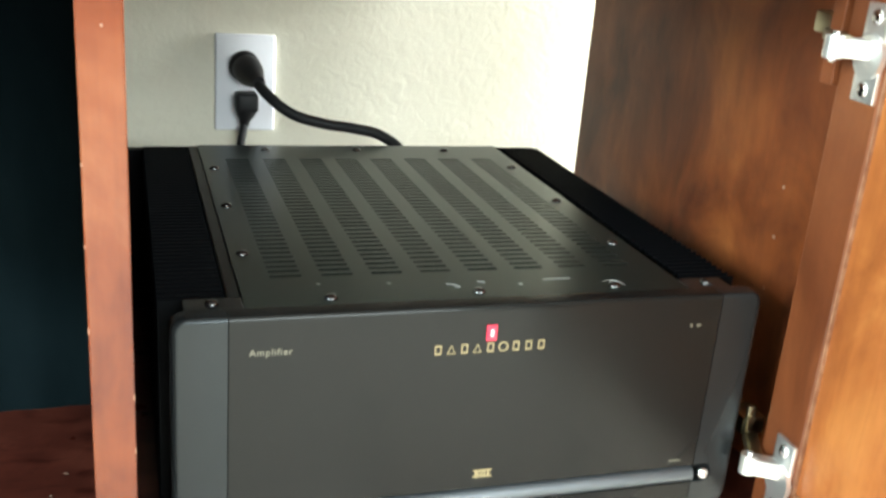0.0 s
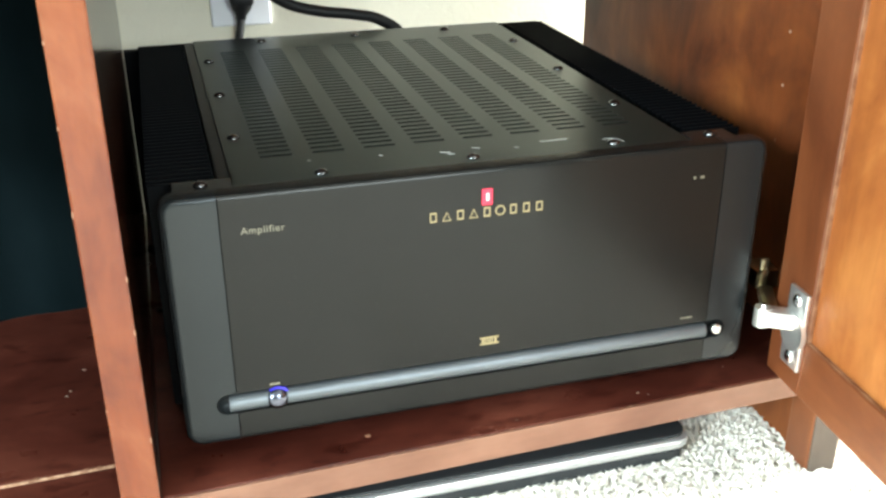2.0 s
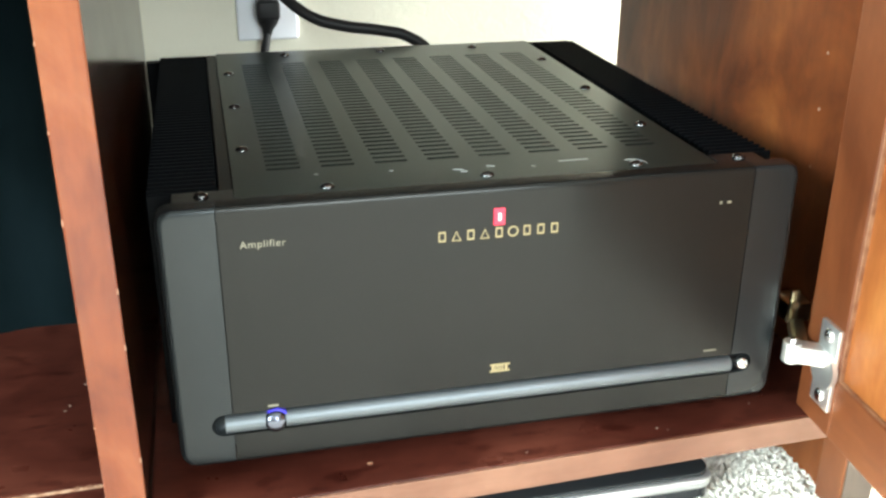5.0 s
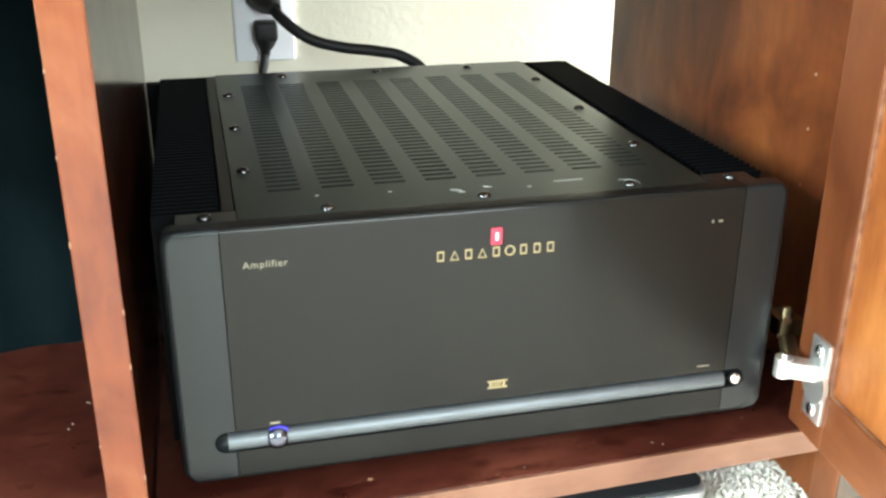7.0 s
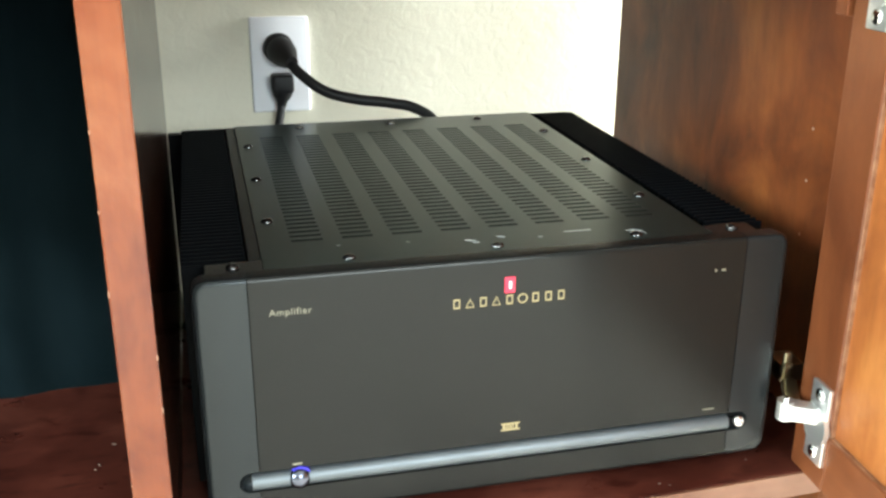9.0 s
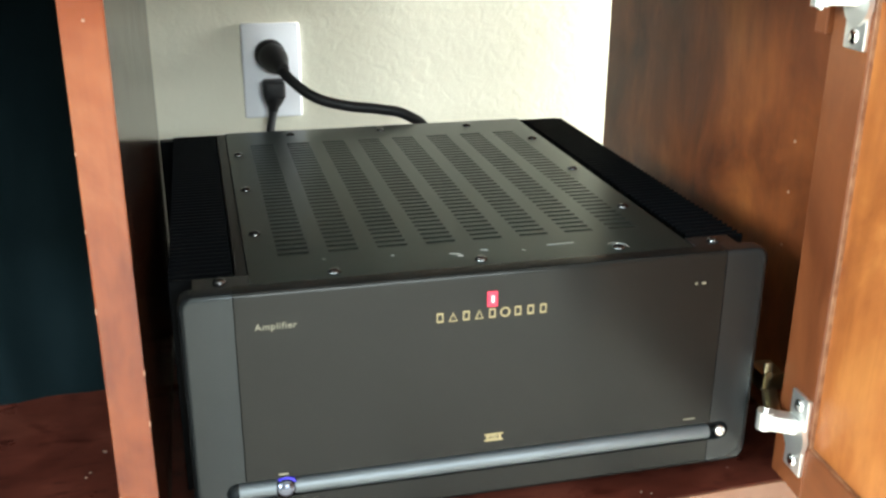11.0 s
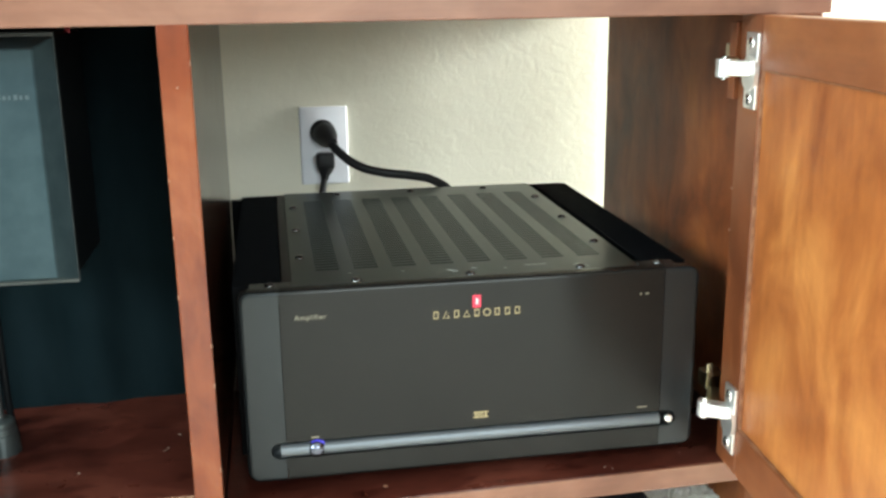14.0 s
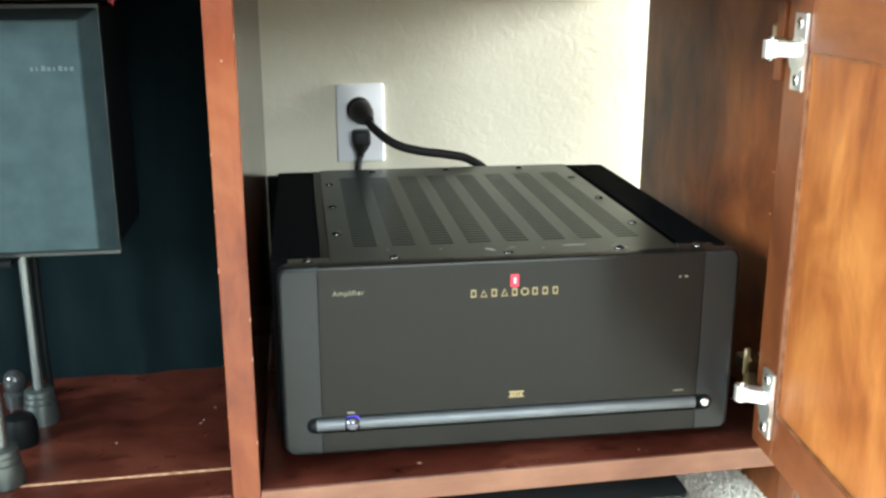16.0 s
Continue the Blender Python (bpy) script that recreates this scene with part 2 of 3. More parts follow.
def lathe(profile, seg=28):
    """A turned piece from (radius, height) pairs."""
    bm = bmesh.new()
    rings = []
    for r, z in profile:
        rings.append([bm.verts.new((r * math.cos(2 * math.pi * k / seg), r * math.sin(2 * math.pi * k / seg), z)) for k in range(seg)])
    for a, b in zip(rings, rings[1:]):
        for k in range(seg):
            bm.faces.new((a[k], a[(k + 1) % seg], b[(k + 1) % seg], b[k]))
    bm.faces.new(list(reversed(rings[0])))
    bm.faces.new(rings[-1])
    return bm


def tube(name, pts, radius, material, parent, label=""):
    cu = bpy.data.curves.new(name, "CURVE")
    cu.dimensions, cu.bevel_depth, cu.bevel_resolution, cu.resolution_u, cu.use_fill_caps = "3D", radius, 5, 10, True
    sp = cu.splines.new("BEZIER")
    sp.bezier_points.add(len(pts) - 1)
    for b, p in zip(sp.bezier_points, pts):
        b.co, b.handle_left_type, b.handle_right_type = p, "AUTO", "AUTO"
    tmp = new(name + "_curve", cu)
    me = bpy.data.meshes.new_from_object(tmp.evaluated_get(bpy.context.evaluated_depsgraph_get()))
    bpy.data.objects.remove(tmp)
    me.materials.clear()
    me.materials.append(material)
    ob = new(name, me)
    ob.parent = parent
    if label:
        ob["label"] = label
    for p in me.polygons:
        p.use_smooth = True
    return ob


def cut(ob, bm_cutter):
    """Takes a shape away from a mesh, for good."""
    me = bpy.data.meshes.new("cutter")
    bm_cutter.to_mesh(me)
    bm_cutter.free()
    tool = new("cutter", me)
    mod = ob.modifiers.new("cut", "BOOLEAN")
    mod.object, mod.operation, mod.solver = tool, "DIFFERENCE", "EXACT"
    mod.use_self = True
    bpy.context.view_layer.update()
    done = bpy.data.meshes.new_from_object(ob.evaluated_get(bpy.context.evaluated_depsgraph_get()))
    ob.modifiers.clear()
    ob.data = done
    bpy.data.objects.remove(tool)
    return ob


# ---------------------------------------------------------------- the room
FLOOR_Z, WALL_Y = -0.105, 0.587
CEIL_Z = FLOOR_Z + 2.5
XL, XR, YF = -3.2, 3.2, -3.1


def structure(name, bm, material, label, category):
    return tagged(mesh_ob(name, bm, material), label, category, "", "structure")


structure("floor", box(XL, XR, YF, WALL_Y, FLOOR_Z - 0.1, FLOOR_Z), CARPET_BASE, "pale beige carpeted floor of the room", "carpet")
structure("wall_back", box(XL, XR, WALL_Y, WALL_Y + 0.12, FLOOR_Z - 0.1, CEIL_Z), PAINT, "cream painted textured wall behind the cabinet", "wall")


def wall_with_opening(name, along, at, out, lo, hi, gap, sill, head, label):
    """A wall with one window opening; along says which way it runs."""
    bm = bmesh.new()
    a, b = min(at, out), max(at, out)
    for u0, u1, z0, z1 in ((lo, gap[0], FLOOR_Z - 0.1, CEIL_Z), (gap[1], hi, FLOOR_Z - 0.1, CEIL_Z), (gap[0], gap[1], FLOOR_Z - 0.1, sill), (gap[0], gap[1], head, CEIL_Z)):
        if along == "x":
            add_box(bm, u0, u1, a, b, z0, z1)
        else:
            add_box(bm, a, b, u0, u1, z0, z1)
    structure(name, bm, ROOM, label, "wall")


wall_with_opening("wall_left", "y", XL, XL - 0.12, YF, WALL_Y, (-2.90, -1.20), 0.90, 2.00, "taupe painted side wall with a wide window opening")
wall_with_opening("wall_right", "y", XR, XR + 0.12, YF, WALL_Y, (-0.32, 0.56), 0.45, 1.51, "taupe painted side wall with a window opening")
wall_with_opening("wall_front", "x", YF, YF - 0.12, XL, XR, (0.0, 1.30), 0.52, 2.22, "taupe painted wall with a tall window opening")
structure("ceiling", box(XL, XR, YF, WALL_Y, CEIL_Z, CEIL_Z + 0.1), CEIL, "plain painted ceiling", "ceiling")
structure("ground", box(-40, 40, -60, 40, FLOOR_Z - 0.25, FLOOR_Z - 0.15), CARPET_BASE, "plain pale paved ground outside the windows", "ground")

# ---------------------------------------------------------------- the cabinet
SLOPE = 0.036                      # the shelves lie slightly askew to the amplifier


def skew(x, y):
    return (x, y + SLOPE * x)


TOP_Z0, TOP_Z1 = 0.436, 0.462
DIV_X0, DIV_X1, DIV_Y0 = -0.0465, -0.0215, -0.031
SIDE_X = 0.514                     # inner face of the right-hand side
STILE_X = 0.487
cab = thing("media_cabinet", "low cherry-stained wooden media cabinet, open-backed, on the carpet", "cabinet")


def slab(pts, z0, z1, bev=0.0015):
    return prism([skew(*p) for p in pts], z0, z1, bev)


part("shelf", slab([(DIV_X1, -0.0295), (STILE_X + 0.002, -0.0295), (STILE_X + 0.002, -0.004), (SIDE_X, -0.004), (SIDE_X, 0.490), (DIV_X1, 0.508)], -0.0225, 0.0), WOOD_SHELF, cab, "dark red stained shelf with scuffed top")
part("shelf_edge", slab([(DIV_X1 + 0.0005, -0.032), (STILE_X + 0.001, -0.032), (STILE_X + 0.001, -0.0298), (DIV_X1 + 0.0005, -0.0298)], -0.0222, -0.0008, 0.0005), WOOD_EDGE_X, cab, "lighter cherry shelf edge")
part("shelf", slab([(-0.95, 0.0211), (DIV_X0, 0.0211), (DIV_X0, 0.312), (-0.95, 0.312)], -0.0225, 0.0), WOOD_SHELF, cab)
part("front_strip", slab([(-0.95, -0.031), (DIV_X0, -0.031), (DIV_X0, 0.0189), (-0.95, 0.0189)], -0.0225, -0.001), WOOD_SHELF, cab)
part("joint", slab([(-0.95, 0.0191), (DIV_X0 - 0.001, 0.0191), (DIV_X0 - 0.001, 0.0209), (-0.95, 0.0209)], -0.02, -0.0002, 0.0003), RAW_EDGE, cab, "pale bare joint line")
# added board: blocks side light and gives the black shade behind the amplifier
part("shade_board", box(DIV_X1, 0.385, 0.4935, 0.5055, 0.0005, 0.185), SINK, cab, "added low black board standing in for the shade behind the amplifier")
part("divider", box(DIV_X0 + 0.001, DIV_X1 - 0.001, DIV_Y0 + 0.002, 0.510, -0.0225, TOP_Z0), WOOD_DIVIDER_SHADED, cab, "varnished cherry divider with its shade in the colour")
part("divider_edge", box(DIV_X0, DIV_X1, DIV_Y0, DIV_Y0 + 0.003, -0.0225, TOP_Z0, 0.0012), WOOD_EDGE, cab, "worn orange cherry front edge")
part("side_panel", box(SIDE_X, SIDE_X + 0.018, -0.004, 0.510, -0.104, TOP_Z0), WOOD_SIDE, cab, "cherry side panel")
part("top", box(-0.97, SIDE_X + 0.019, DIV_Y0 + 0.003, 0.584, TOP_Z0, TOP_Z1, 0.0015), WOOD_SIDE, cab)
part("top_edge", box(-0.97, SIDE_X + 0.019, DIV_Y0, DIV_Y0 + 0.0032, TOP_Z0 - 0.001, TOP_Z1, 0.0012), WOOD_EDGE_X, cab, "lighter cherry front edge of the top")
part("stile", box(STILE_X, SIDE_X + 0.018, -0.020, -0.004, -0.0225, TOP_Z0, 0.0015), WOOD_STILE, cab)
leg = part("leg", box(0.5050, SIDE_X + 0.018, -0.018, 0.014, -0.104, -0.0228, 0.0015), WOOD_STILE, cab)
# added dark sheet that paints the door's shadow on the leg front
part("leg_front_shade", box(0.5056, SIDE_X + 0.018, -0.0200, -0.0182, -0.104, -0.0228, 0.0006), LEG_SHADE, leg, "thin dark sheet for the door's shade on the leg front")
part("leg", box(-0.95, -0.90, -0.02, 0.03, -0.104, -0.023, 0.0015), WOOD_STILE, cab)
part("side_panel", box(-0.97, -0.952, -0.02, 0.510, -0.104, TOP_Z0), WOOD_SIDE, cab)

# cloth back of the left-hand bay, with shallow folds
bm = bmesh.new()
nx, nz = 120, 6
grid = [[None] * (nz + 1) for _ in range(nx + 1)]
for i in range(nx + 1):
    for j in range(nz + 1):
        x = -0.945 + (DIV_X0 + 0.945 - 0.001) * i / nx
        z = 0.0005 + (TOP_Z0 - 0.001) * j / nz
        fold = 0.008 * math.sin(x * 46 + 0.6 * math.sin(z * 7)) + 0.005 * math.sin(x * 91 + 1.3)
        grid[i][j] = bm.verts.new((x, 0.274 + SLOPE * x + fold * (0.35 + 0.65 * z / 0.43), z))
for i in range(nx):
    for j in range(nz):
        bm.faces.new((grid[i][j], grid[i + 1][j], grid[i + 1][j + 1], grid[i][j + 1]))
bmesh.ops.solidify(bm, geom=bm.faces[:], thickness=-0.002)
smooth(part("back_cloth", bm, CLOTH, cab, "dark slate-blue cloth back with soft folds"))

# ---------------------------------------------------------------- the open door
HX, HY, LEAN_D = 0.4652, 0.003, 4.5     # hinge edge of the inner face, and how far short of square it stands
door = thing("cabinet_door", "open cherry-stained shaker cabinet door with flat panel", "cabinet door", (HX, HY, 0.0), -LEAN_D)
DT, DW, DH, FR = 0.020, 0.42, 0.436, 0.048
part("stile", box(0, DT, -FR, 0, 0.001, DH - 0.001, 0.0012), WOOD_STILE, door)
part("stile", box(0, DT, -DW, -DW + FR, 0.001, DH - 0.001, 0.0012), WOOD_STILE, door)
part("rail", box(0.0002, DT, -DW + FR, -FR, 0.001, FR, 0.0012), WOOD_RAIL, door)
part("rail", box(0.0002, DT, -DW + FR, -FR, DH - FR, DH - 0.001, 0.0012), WOOD_RAIL, door)
part("panel", box(0.0045, 0.014, -DW + FR - 0.004, -FR + 0.004, FR - 0.004, DH - FR + 0.004), WOOD_DOOR, door, "orange cherry veneer panel")

BD = 0.0011
for y0, y1, z0, z1 in ((-FR - BD, -FR, FR, DH - FR), (-DW + FR, -DW + FR + BD, FR, DH - FR), (-DW + FR + BD, -FR - BD, FR, FR + BD), (-DW + FR + BD, -FR - BD, DH - FR - BD, DH - FR)):
    part("bead", box(0.0012, 0.006, y0, y1, z0, z1, 0.0004, 1), BEAD, door, "pale worn bead")


def hinge(z, lift, plate):
    h = thing("concealed_hinge", "shiny nickel concealed hinge joining door and cabinet", "hinge", (HX, HY, z), -LEAN_D, "door hinges")
    smooth(part("cup_flange", box(-0.0035, 0.0003, -0.0465, -0.0215, -0.0335, 0.0335, 0.0012), NICKEL, h))
    for dz in (-0.0245, 0.0245):
        bm = bmesh.new()
        add_dome(bm, (-0.0037, -0.0345, dz), 0.0055, 0.0026, "x")
        smooth(part("screw", bm, CHROME, h))
    bm = bmesh.new()
    add_cyl(bm, (-0.0035, -0.0345, -0.002), 0.0155, 0.004, "x", 24)
    smooth(part("cup", bm, NICKEL, h))
    # the arm reaches out from the cup, with a rolled end
    bm = bmesh.new()
    add_box(bm, -0.025, 0.001, -0.0075, 0.0075, -0.0068, 0.0068, 0.0022, 3)
    add_cyl(bm, (-0.0235, 0, 0), 0.0066, 0.0155, "z", 20)
    bmesh.ops.transform(bm, matrix=Matrix.Translation((-0.002, -0.031, lift)) @ Matrix.Rotation(radians(-28), 4, "Z"), verts=bm.verts)
    smooth(part("arm", bm, NICKEL, h))
    bm = bmesh.new()
    for dz in (lift - 0.0088, lift + 0.0088):
        add_cyl(bm, (-0.0225, -0.020, dz), 0.0022, 0.003, "z", 12)
    part("rivet", bm, CHROME, h)
    bm = bmesh.new()
    add_box(bm, -0.006, 0.006, 0.0, 0.046, 0.001, 0.010, 0.002)
    bmesh.ops.transform(bm, matrix=Matrix.Translation((-0.015, -0.020, 0.0)) @ Matrix.Rotation(radians(-22), 4, "Z"), verts=bm.verts)
    smooth(part("link", bm, BRASS, h, "brass-toned link"))
    bm = bmesh.new()
    add_box(bm, -0.004 if plate else 0.006, 0.016, 0.026, 0.052, 0.004, 0.020, 0.0015)
    if plate:
        add_box(bm, -0.010, -0.003, 0.012, 0.016, 0.014, 0.038, 0.001)
        add_cyl(bm, (-0.0065, 0.0115, 0.027), 0.0034, 0.002, "y")
    smooth(part("mounting_plate", bm, BRASS, h, "brass-toned mounting plate"))
    return h


part("hinge_block", box(0.4625, 0.4865, 0.0065, 0.020, 0.358, 0.428, 0.001), WOOD_STILE, cab, "small wooden hinge block")
hinge(0.0545, 0.006, True)
hinge(0.3865, 0.002, False)

# ---------------------------------------------------------------- amplifier
amp = thing("power_amplifier", "heavy dark grey stereo power amplifier with vented top and black heatsinks", "amplifier")
PZ0, PZ1, PT = 0.0163, 0.2005, 0.015
SEAM_L, SEAM_R = 0.0365, 0.4015
GZ, GR = 0.0460, 0.0082


def groove_tool():
    bm = bmesh.new()
    add_cyl(bm, (0.22025, -0.0015, GZ), GR, 0.3795, "x", 32)
    for x in (0.0305, 0.410):
        bmesh.ops.create_uvsphere(bm, u_segments=32, v_segments=16, radius=GR * 0.999, matrix=Matrix.Translation((x, -0.0015, GZ)))
    return bm


def swell(u):
    """Quarter-round: 0 at u = 0, 1 at u = 1."""
    return 1 - math.sqrt(max(0.0, 1 - min(1.0, max(0.0, u)) ** 2))


FRONT_H = [PZ0 + v for v in (0, 0.0004, 0.0012, 0.0025, 0.004, 0.006, 0.0095)] + [0.08, 0.14, 0.186, 0.191, 0.1945, 0.1972, 0.1985, 0.1994, 0.2000, 0.2003, PZ1]


def loft(outline):
    """Joins plan outlines, one for each height of the front, into a closed body."""
    bm = bmesh.new()
    rings = [[bm.verts.new((x, y, z)) for x, y in outline(z)] for z in FRONT_H]
    n = len(rings[0])
    for lo, hi in zip(rings, rings[1:]):
        for k in range(n):
            bm.faces.new((lo[k], lo[(k + 1) % n], hi[(k + 1) % n], hi[k]))
    bm.faces.new(list(reversed(rings[0])))
    bm.faces.new(rings[-1])
    bmesh.ops.recalc_face_normals(bm, faces=bm.faces)
    return bm


def set_back(z):
    """The face rolls back over its top edge."""
    return 0.0034 * swell((z - PZ1 + 0.0034) / 0.0034) + 0.0018 * swell((PZ0 + 0.0025 - z) / 0.0025)


def end_cap(x_out, x_in):
    s, r = (1 if x_out < x_in else -1), 0.006

    def outline(z):
        f = set_back(z)
        g = 0.0095 * (swell((z - PZ1 + 0.0095) / 0.0095) + swell((PZ0 + 0.0095 - z) / 0.0095))
        xo = x_out + s * g
        pts = [(x_in, f)]
        for k in range(9):
            a = math.pi / 2 * k / 8
            pts.append((xo + s * (r - r * math.sin(a)), min(f + r - r * math.cos(a), PT - 0.0005)))
        return pts + [(xo, PT), (x_in, PT)]

    return loft(outline)


bm = loft(lambda z: [(SEAM_L + 0.0007, set_back(z)), (SEAM_R - 0.0007, set_back(z)), (SEAM_R - 0.0007, PT), (SEAM_L + 0.0007, PT)])
face = part("front_panel", bm, PANEL, amp, "dark anodised front panel")
cut(face, groove_tool())
smooth(face, 30)
left_cap = part("end_cap", end_cap(0.0, SEAM_L), CAP, amp)
cut(left_cap, groove_tool())
smooth(left_cap, 30)
right_cap = part("end_cap", end_cap(0.4375, SEAM_R), CAP, amp)
cut(right_cap, groove_tool())
smooth(right_cap, 30)
bm = bmesh.new()
add_cyl(bm, (0.2160, 0.0022, GZ - 0.0003), 0.0062, 0.369, "x", 24)
smooth(part("groove_bar", bm, GROOVE, amp, "bright silver bar in the groove"))

# body and top
part("chassis", box(0.046, 0.392, PT, 0.468, 0.018, 0.180), CHASSIS, amp)
TX0, TX1, TY0, TY1, TZ0, TZ1 = 0.050, 0.386, PT + 0.0005, 0.470, 0.1958, 0.1966
cols = [(0.0735 + 0.0379 * k, 0.0735 + 0.0379 * k + 0.0235) for k in range(8)]
VY0, VY1, PITCH = 0.077, 0.421, 0.0100
n_slots = int((VY1 - VY0) / PITCH)
xs = [TX0] + [v for c in cols for v in c] + [TX1]
ys = [TY0] + [v for k in range(n_slots) for v in (VY0 + k * PITCH, VY0 + k * PITCH + 0.0042)] + [TY1]
verts = [(x, y, z) for z in (TZ1, TZ0) for x in xs for y in ys]
NX, NY = len(xs), len(ys)
vid = lambda i, j, k: k * NX * NY + i * NY + j
solid = lambda i, j: 0 <= i < NX - 1 and 0 <= j < NY - 1 and not (i % 2 and j % 2)
faces = []
for i in range(NX - 1):
    for j in range(NY - 1):
        if not solid(i, j):
            continue
        faces.append((vid(i, j, 0), vid(i + 1, j, 0), vid(i + 1, j + 1, 0), vid(i, j + 1, 0)))
        faces.append((vid(i, j + 1, 1), vid(i + 1, j + 1, 1), vid(i + 1, j, 1), vid(i, j, 1)))
        for di, dj, p, q in ((-1, 0, (0, 1), (0, 0)), (1, 0, (1, 0), (1, 1)), (0, -1, (0, 0), (1, 0)), (0, 1, (1, 1), (0, 1))):
            if not solid(i + di, j + dj):
                faces.append((vid(i + p[0], j + p[1], 1), vid(i + q[0], j + q[1], 1), vid(i + q[0], j + q[1], 0), vid(i + p[0], j + p[1], 0)))
plate_me = bpy.data.meshes.new("top_plate")
plate_me.from_pydata(verts, [], faces)
bm = bmesh.new()
bm.from_mesh(plate_me)
part("top_plate", bm, TOP, amp, "satin grey top plate with eight rows of vent slots")
part("top_rim", box(TX0 - 0.0095, TX0 - 0.0002, PT, TY1, 0.180, TZ1 - 0.0012, 0.001), RIMDARK, amp)
part("rear_panel", box(-0.006, 0.437, 0.4702, 0.4732, 0.018, 0.1945, 0.001), SINK, amp)


def screw(x, y, z=TZ1, r=0.0050, material=SCREW):
    bm = bmesh.new()
    add_dome(bm, (x, y, z), r, r * 0.62)
    return smooth(part("screw", bm, material, amp))


for x in (0.110, 0.219, 0.328):
    screw(x, 0.035)
for x in (0.119, 0.219, 0.319):
    screw(x, 0.448)
for y in (0.129, 0.251, 0.374):
    screw(0.0595, y), screw(0.3725, y)
for x0, x1 in ((0.010, 0.0495), (0.3865, 0.424)):
    part("bracket", box(x0, x1, PT + 0.0003, 0.044, 0.185, 0.1966, 0.0008), CAP, amp)
screw(0.029, 0.034, 0.1966), screw(0.407, 0.034, 0.1966)

# heatsinks: upright fins set one behind the other
fin_me = bpy.data.meshes.new("fin")
bm = box(-0.0045, 0.041, -0.0013, 0.0013, 0.022, 0.1945, 0.0006, 1)
bm.to_mesh(fin_me)
bm.free()
fin_me.materials.append(SINK)
for side, x in ((0, -0.0015), (1, 0.4010)):
    part("heatsink_core", box(0.030 if side == 0 else 0.390, 0.046 if side == 0 else 0.406, PT + 0.001, 0.466, 0.020, 0.184), SINK, amp)
    for k in range(52):
        fin = new("fin", fin_me)
        fin.parent = amp
        fin.location = (x, 0.050 + k * 0.0082, 0)
for x, y in ((0.05, 0.075), (0.385, 0.075), (0.05, 0.42), (0.385, 0.42)):
    bm = lathe([(0.018, 0.0), (0.020, 0.002), (0.019, 0.016), (0.016, 0.0185)], 24)
    bmesh.ops.translate(bm, vec=(x, y, 0), verts=bm.verts)
    smooth(part("foot", bm, RUBBER, amp))

# controls and print on the front
bm = bmesh.new()
add_dome(bm, (0.0645, -0.001, GZ), 0.0080, 0.006, "y", 24)
smooth(part("power_button", bm, mat("tinted chrome", (0.13, 0.14, 0.18), 0.25, 1.0), amp, "domed chrome power button"))
bm = bmesh.new()
bmesh.ops.create_cone(bm, cap_ends=True, segments=28, radius1=0.0078, radius2=0.0078, depth=0.004, matrix=Matrix.Translation((0.0655, 0.0005, GZ + 0.0011)) @ Matrix.Rotation(math.pi / 2, 4, "X"))
smooth(part("button_ring", bm, BLUE, amp, "glowing blue ring"))
bm = bmesh.new()
add_dome(bm, (0.4105, 0.0, GZ), 0.0052, 0.005, "y", 20)
smooth(part("indicator", bm, CHROME, amp, "small bright chrome indicator"))


def plate_on_front(name, x0, x1, z0, z1, material, label="", d=0.0006):
    return part(name, box(x0, x1, -d, 0.0003, z0, z1), material, amp, label)


def hoop(bm, xc, zc, rx, rz, n, stroke=0.0009, turn=0.0):
    """A thin closed outline lying on the front."""
    rings = []
    for y in (-0.0005, 0.0003):
        for f in (1.0, 1.0 - stroke / min(rx, rz)):
            rings.append([bm.verts.new((xc + rx * f * math.cos(turn + 2 * math.pi * k / n), y, zc + rz * f * math.sin(turn + 2 * math.pi * k / n))) for k in range(n)])
    a, b, c, d = rings
    for p, q in ((a, b), (b, d), (d, c), (c, a)):
        for k in range(n):
            bm.faces.new((p[k], p[(k + 1) % n], q[(k + 1) % n], q[k]))
    bmesh.ops.recalc_face_normals(bm, faces=bm.faces)


for k in range(9):
    # plain hollow shapes stand in for the maker's name
    xc, bm = 0.1793 + k * 0.00965, bmesh.new()
    if k in (1, 3):
        hoop(bm, xc, 0.1676, 0.0037, 0.0046, 3, 0.0009, math.pi / 2)
    elif k == 5:
        hoop(bm, xc, 0.1688, 0.0037, 0.0037, 24)
    else:
        hoop(bm, xc, 0.1688, 0.0033, 0.0050, 4, 0.0010, math.pi / 4)
    part("gold_mark", bm, GOLD, amp, "plain gold outline mark")
part("emblem", box(0.2139, 0.2216, -0.0012, 0.0003, 0.1740, 0.1860, 0.0005), RED, amp, "small glowing red emblem")
part("emblem_mark", box(0.2168, 0.2188, -0.0018, -0.001, 0.1776, 0.1830), PINK, amp)
bm = bmesh.new()
for z0, z1 in ((0.0632, 0.0643), (0.0683, 0.0694)):
    add_box(bm, 0.2140, 0.2285, -0.0006, 0.0003, z0, z1)
for x0, x1 in ((0.2155, 0.2170), (0.2178, 0.2186), (0.2196, 0.2204), (0.2213, 0.2221), (0.2230, 0.2238), (0.2252, 0.2268)):
    add_box(bm, x0, x1, -0.00055, 0.0003, 0.0641, 0.0685)
part("badge", bm, GOLD, amp, "small gold badge")
for x0, x1, z0, z1 in ((0.0600, 0.0670, 0.0568, 0.0582), (0.3780, 0.3880, 0.0595, 0.0605), (0.3768, 0.3782, 0.1755, 0.1775), (0.3822, 0.3852, 0.1757, 0.1773)):
    plate_on_front("print", x0, x1, z0, z1, PALE)

